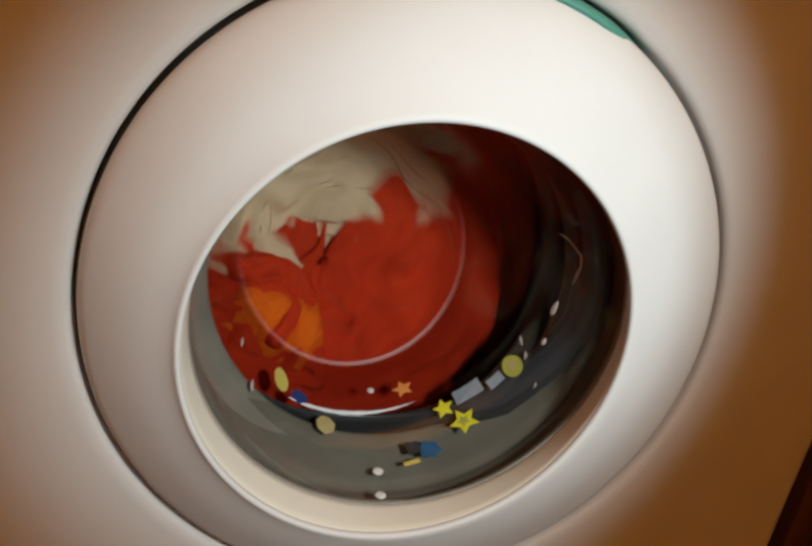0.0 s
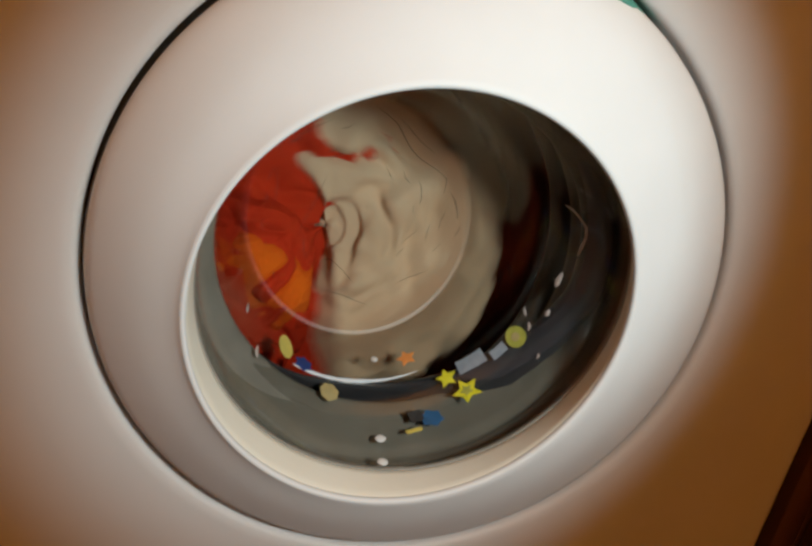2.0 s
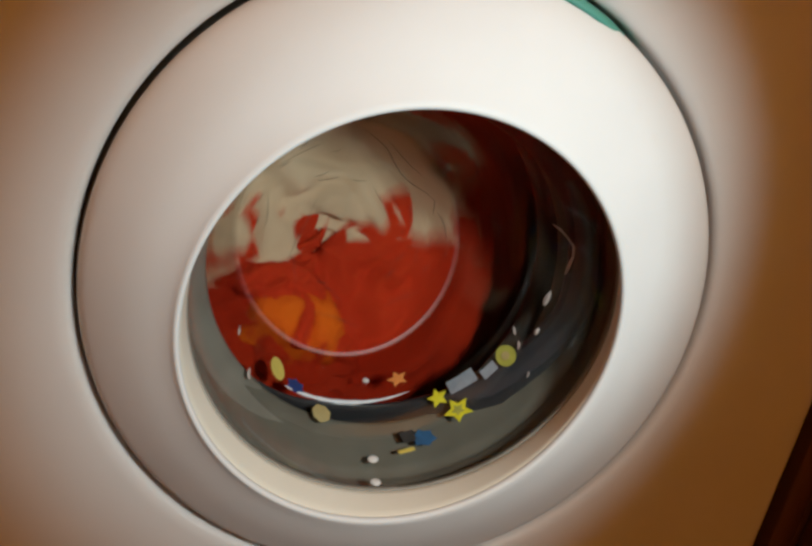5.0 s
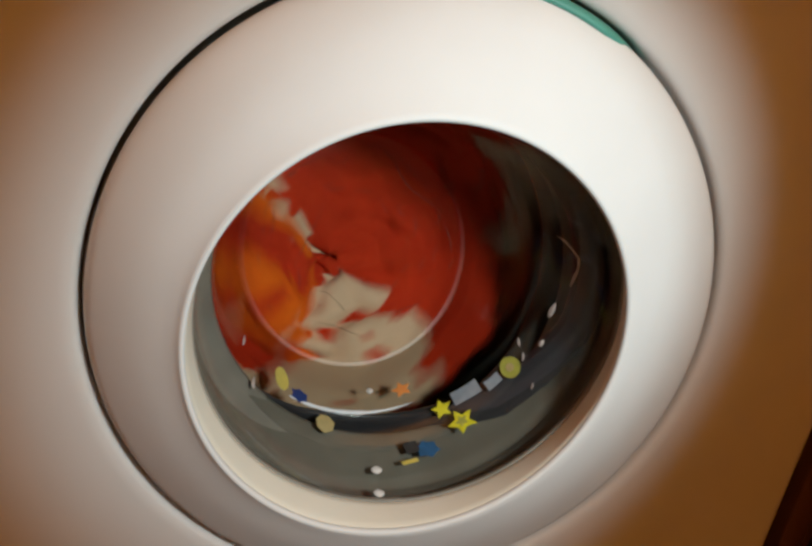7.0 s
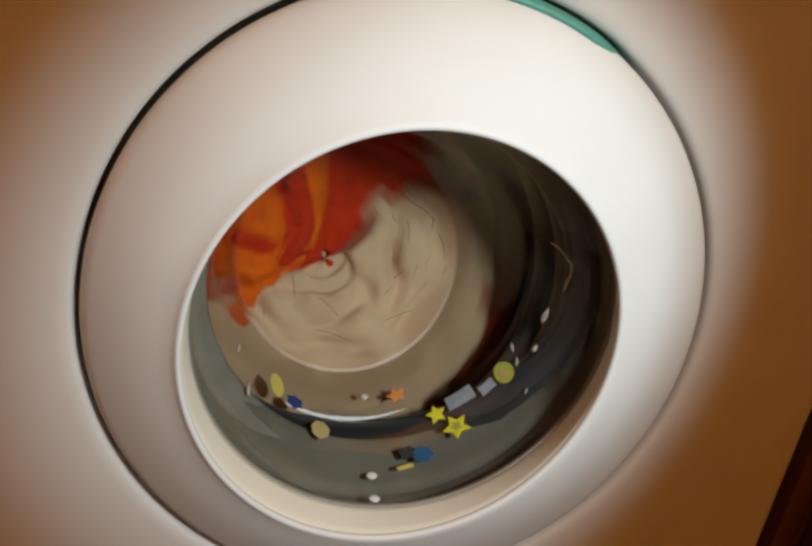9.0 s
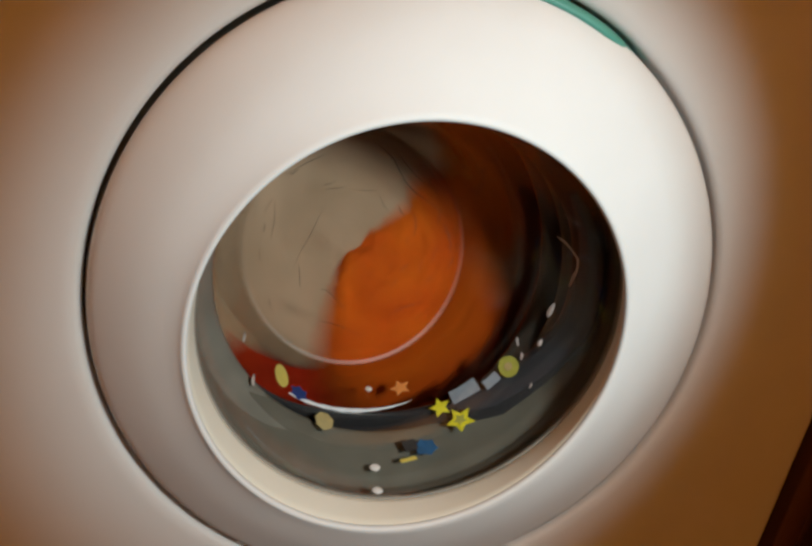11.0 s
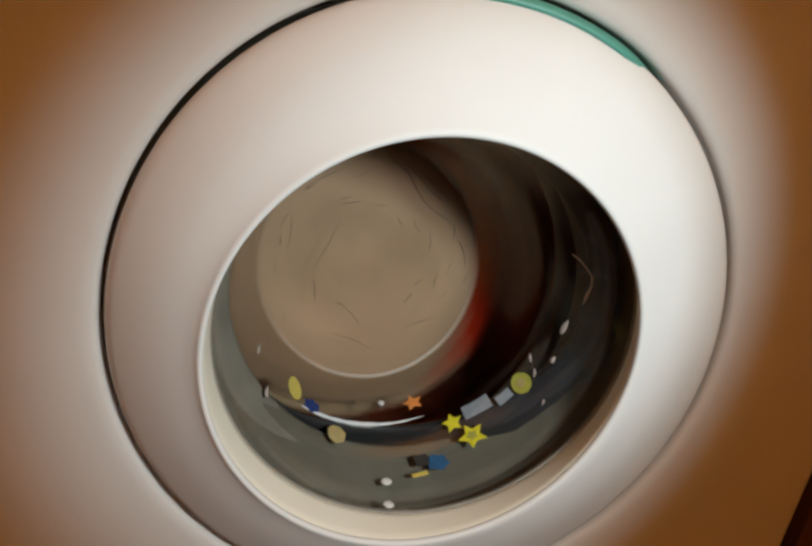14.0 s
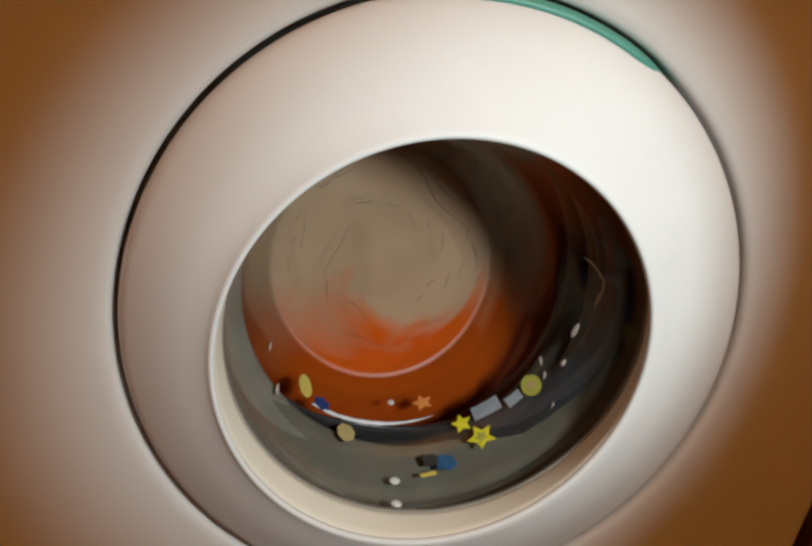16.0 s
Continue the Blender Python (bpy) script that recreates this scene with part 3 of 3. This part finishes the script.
SUDS = material("dried_suds", (0.62, 0.54, 0.50), 0.35, second=(0.42, 0.36, 0.33), scale=300)
# white for the torch's reflections, which are painted as drops on the glass
GLINT = frosted_material("painted_torch_glint", 0.7, (0.95, 0.94, 0.92), 0.12)
for places, widths in (
        ([(281.4, 9.4), (283, 9.4), (284.6, 9.4)], [0.0005, 0.0030, 0.0005]),
        ([(275.2, 2.65), (277, 2.65), (278.8, 2.65)], [0.0005, 0.0032, 0.0005]),
        ([(271.8, 0.65), (273.5, 0.65), (275.2, 0.65)], [0.0005, 0.0034, 0.0005]),
        ([(28.5, 3.85), (27, 3.4), (24.5, 3.05), (22, 2.75), (18.5, 2.8), (15.5, 3), (12, 3.2)], [0.0004, 0.0009, 0.0007, 0.0011, 0.0008, 0.0013, 0.0006]),
        ([(5, 3.9), (3, 4), (1, 4.1), (359.5, 4.15)], [0.0005, 0.0018, 0.0020, 0.0006]),
        ([(351.5, 3.9), (350, 3.95), (349, 3.95)], [0.0008, 0.0020, 0.0009]),
        ([(347.5, 6), (346.5, 5.8), (345, 5.45)], [0.0004, 0.0010, 0.0005]),
        ([(344, 4.9), (343, 4.7), (341.5, 4.55)], [0.0004, 0.0011, 0.0005]),
        ([(337, 3.05), (336.5, 2.95), (335, 2.9)], [0.0004, 0.0008, 0.0004]),
        ([(230.5, 6.3), (229.5, 6.55), (229, 6.95), (229, 7.25)], [0.0006, 0.0015, 0.0013, 0.0004]),
        ([(219, 8.4), (218.5, 8.7), (218, 9)], [0.0005, 0.0013, 0.0005])):
    # the three short, wide ones are painted torch glints; the rest are suds
    wet = widths[0] == 0.0005 and widths[1] > 0.0015 and len(widths) == 3
    if wet:  # a round drop that paints the torch's reflection
        (a0, s0), (a1, _), top = places[0], places[2], widths[1]
        places = [(a0 + (a1 - a0) * k / 8, s0) for k in range(9)]
        widths = [max(0.0003, top * math.sin(math.pi * k / 8) ** 0.6) for k in range(9)]
    tagged(part("suds_or_glint", blob(places, widths), GLINT if wet else SUDS), "whitish dried suds mark or painted torch glint on the door glass", "residue", group="suds marks on the door glass")

SCRATCH = frosted_material("worn_glass_scratch", 0.4, (0.10, 0.065, 0.045), 0.8)
random.seed(5)
SHORT = []
for _ in range(26):  # short hairlines, most of them running the same way
    a, s = random.uniform(0, 360), random.uniform(13.3, 15.2)
    along = random.uniform(5, 13) * (1 if s < 14.4 else 1.8)
    SHORT.append((a, a - along, s, s + random.uniform(-0.12, 0.25), random.uniform(-0.05, 0.08), random.uniform(0.00018, 0.00030)))
for a0, a1, s0, s1, bow, w in (*SHORT, (92, 30, 13.3, 13.9, 0.75, 0.00034), (78, 48, 13.5, 13.9, 0.3, 0.00026), (24, 6, 14.0, 13.6, -0.1, 0.00036), (118, 144, 13.9, 13.6, 0.1, 0.00026),
                               (308, 332, 14.5, 14.1, 0.1, 0.00026), (205, 140, 14.8, 15.2, 0.3, 0.00024), (250, 284, 14.4, 14.2, 0.15, 0.00024), (160, 182, 14.0, 14.2, 0.1, 0.00022)):
    places = [(a0 + (a1 - a0) * k / 8, s0 + (s1 - s0) * k / 8 + bow * math.sin(math.pi * k / 8)) for k in range(9)]
    tagged(part("scratch", blob(places, [w * (0.25 + 0.75 * math.sin(math.pi * k / 8)) for k in range(9)]), SCRATCH), "fine brownish scratch on the end of the door glass", "scratch", group="scratches on the door glass")


# ---- what moves ----
# degrees through which the load has turned: slow tumbling, then faster, then the spin
TURN = [(0, 0), (0.84, 360), (1.0, 429), (1.5, 640), (1.8, 748), (2.0, 818), (2.1, 868), (2.25, 955), (2.52, 1080), (3.0, 1286), (3.36, 1440), (4.2, 1800), (6.3, 2805), (6.5, 2900), (6.7, 2995), (6.9, 3095), (7.2, 3255), (7.5, 3425), (7.8, 3595), (8.0, 3675), (8.2, 3755),
        (8.4, 3870), (8.5, 3970), (8.6, 4025), (8.8, 4085), (9.0, 4155), (9.2, 4335), (9.4, 4415), (9.5, 4445), (9.7, 4525), (11.8, 6012), (12.0, 6165), (12.3, 6475), (12.6, 6840), (13.0, 7435), (13.2, 7665),
        (14.3, 9415), (14.5, 9770), (15.5, 11635), (15.8, 12220), (16.0, 12645)]


# where the knotted cloths lie, in degrees round the load: carried up on one side, dropped back, and again
LIFT = [(4.2, 223), (4.5, 200), (4.75, 150), (4.95, 250), (5.2, 190), (5.45, 145), (5.65, 255), (5.9, 205), (6.1, 170), (6.3, 142), (6.5, 262), (6.7, 186), (6.9, 148), (7.0, 205), (7.1, 268), (7.3, 205),
        (7.5, 132), (7.6, 140), (7.75, 200), (7.9, 238), (8.0, 210), (8.1, 182), (8.3, 140), (8.45, 225), (8.55, 252), (8.7, 220), (8.9, 148), (9.0, 158), (9.1, 200), (9.2, 258), (9.35, 225), (9.5, 178), (9.7, 135)]


def loose_turn(t):
    """The orange cloth, the rag and the napkin only rock at first, are lifted and dropped later, and in the end turn with the load."""
    if t <= 4.2:
        return 105 + 9 * math.sin(2 * math.pi * (t / 0.84 - 0.1)) * min(1, (4.2 - t) / 0.3)
    if t <= 9.7:
        return 328 - glide(LIFT, t)
    return glide(TURN, t) - 4320 - 12 * glide([(9.7, 1), (11.8, 0)], t)


def motions():
    lean = Vector((-SLOPE_Z, 1, -SLOPE_X)).normalized()
    lean = Vector((0, 1, 0)).rotation_difference(lean).to_matrix().to_4x4()
    cx = [(0, -0.032), (4.2, -0.032), (6.3, -0.028), (9.7, -0.027), (11.8, -0.022), (16, -0.022)]
    cz = [(0, 0.428), (4.2, 0.428), (6.3, 0.430), (9.7, 0.433), (11.8, 0.443), (16, 0.443)]
    still = [(0, 0), (16, 0)]
    # for each: how far it lies behind the front of the load, and how far it has slid aside and up from the load's axis
    ways = {LOBE: ([(0, 0), (4.2, 0), (6.3, 0.014), (6.5, 0.024), (7.0, 0.007), (7.5, -0.004), (8.0, -0.004), (8.5, 0.022), (9.0, 0.0), (9.5, -0.004), (9.7, -0.003), (11.8, 0.04), (16, 0.04)], still, still),
            REDS: ([(0, 0), (4.2, 0), (6.3, 0.005), (7.5, 0.010), (9.7, 0.012), (11.8, 0.055), (16, 0.055)], still, still),
            REDW: ([(0, 0), (4.2, 0), (6.3, 0.006), (9.7, 0.012), (11.8, 0.055), (16, 0.055)], still, still),
            ORNG: ([(0, 0.075), (4.2, 0.070), (6.3, 0.010), (9.7, 0.004), (11.8, -0.005), (12.2, -0.004), (13.0, 0.001), (14.5, 0.003), (15.5, 0.006), (16, 0.004)],
                   still, [(0, 0.0), (9.7, 0.0), (11.8, 0.004), (16, 0.004)]),
            KNOT: ([(0, -0.007), (4.2, -0.007), (6.3, -0.004), (9.7, -0.002), (11.8, 0.06), (16, 0.06)], still, still),
            RAG: ([(0, -0.005), (4.2, -0.005), (6.3, -0.004), (9.7, -0.002), (11.8, 0.05), (16, 0.05)], still, still),
            WALLS: ([(0, 0.012), (4.2, 0.010), (6.3, -0.036), (9.7, -0.044), (11.8, -0.060), (16, -0.060)],
                    [(0, 0), (9.7, 0), (11.8, 0.006), (16, 0.006)], [(0, 0), (6.3, -0.004), (9.7, -0.006), (11.8, -0.016), (16, -0.016)]),
            BLNK: ([(0, 0.145), (4.2, 0.145), (6.3, 0.055), (9.7, 0.046), (11.8, 0.001), (16, 0.001)], still, still)}
    for thing, (depth, aside, up) in ways.items():
        rows = []
        for k in range(481):
            t = k / 30
            turn = loose_turn(t) if thing in (ORNG, KNOT, RAG) else glide(TURN, t)
            back = glide(depth, t)
            slip = glide([(0, 1), (4.2, 1), (6.3, 0)], t)
            if thing is LOBE:  # the towel hangs back at the top before it tumbles over, and slips behind the red ones as it passes the bottom
                turn += 18 * (0.5 + 0.5 * math.cos(radians(140 - turn - 50))) * slip
                back += 0.044 * (0.5 + 0.5 * math.cos(radians(140 - turn - 262))) ** 2 * slip - 0.004
            if thing is REDS:  # the sheet sinks back while the towel falls past it
                back += 0.034 * (0.5 + 0.5 * math.cos(radians(turn - 98))) ** 2 * slip + 0.008 * (1 - slip)
            if thing is ORNG:  # in the spin the orange cloth drops back while it is carried over the top
                back += 0.024 * (0.5 + 0.5 * math.cos(radians(332 - turn - 62))) * glide([(0, 0), (9.7, 0), (11.8, 1), (16, 1)], t)
            m = pose(glide(cx, t) + glide(aside, t), 0.138, glide(cz, t) + glide(up, t)) @ lean @ pose(0, back - FRONT, 0, 0, turn % 360, 0)
            if thing is BLNK:  # rolled up off the axis
                m = m @ pose(-0.0124, 0, 0.0066)
            rows.append((t, m))
        walk(thing, rows)
    tip = Matrix.Rotation(radians(-5), 4, "X")
    walk(DRUM, [(k / 30, pose(DRUM_X, 0.02, DRUM_Z) @ tip @ pose(0, 0, 0, 0, glide(TURN, k / 30) % 360, 0)) for k in range(481)])


motions()
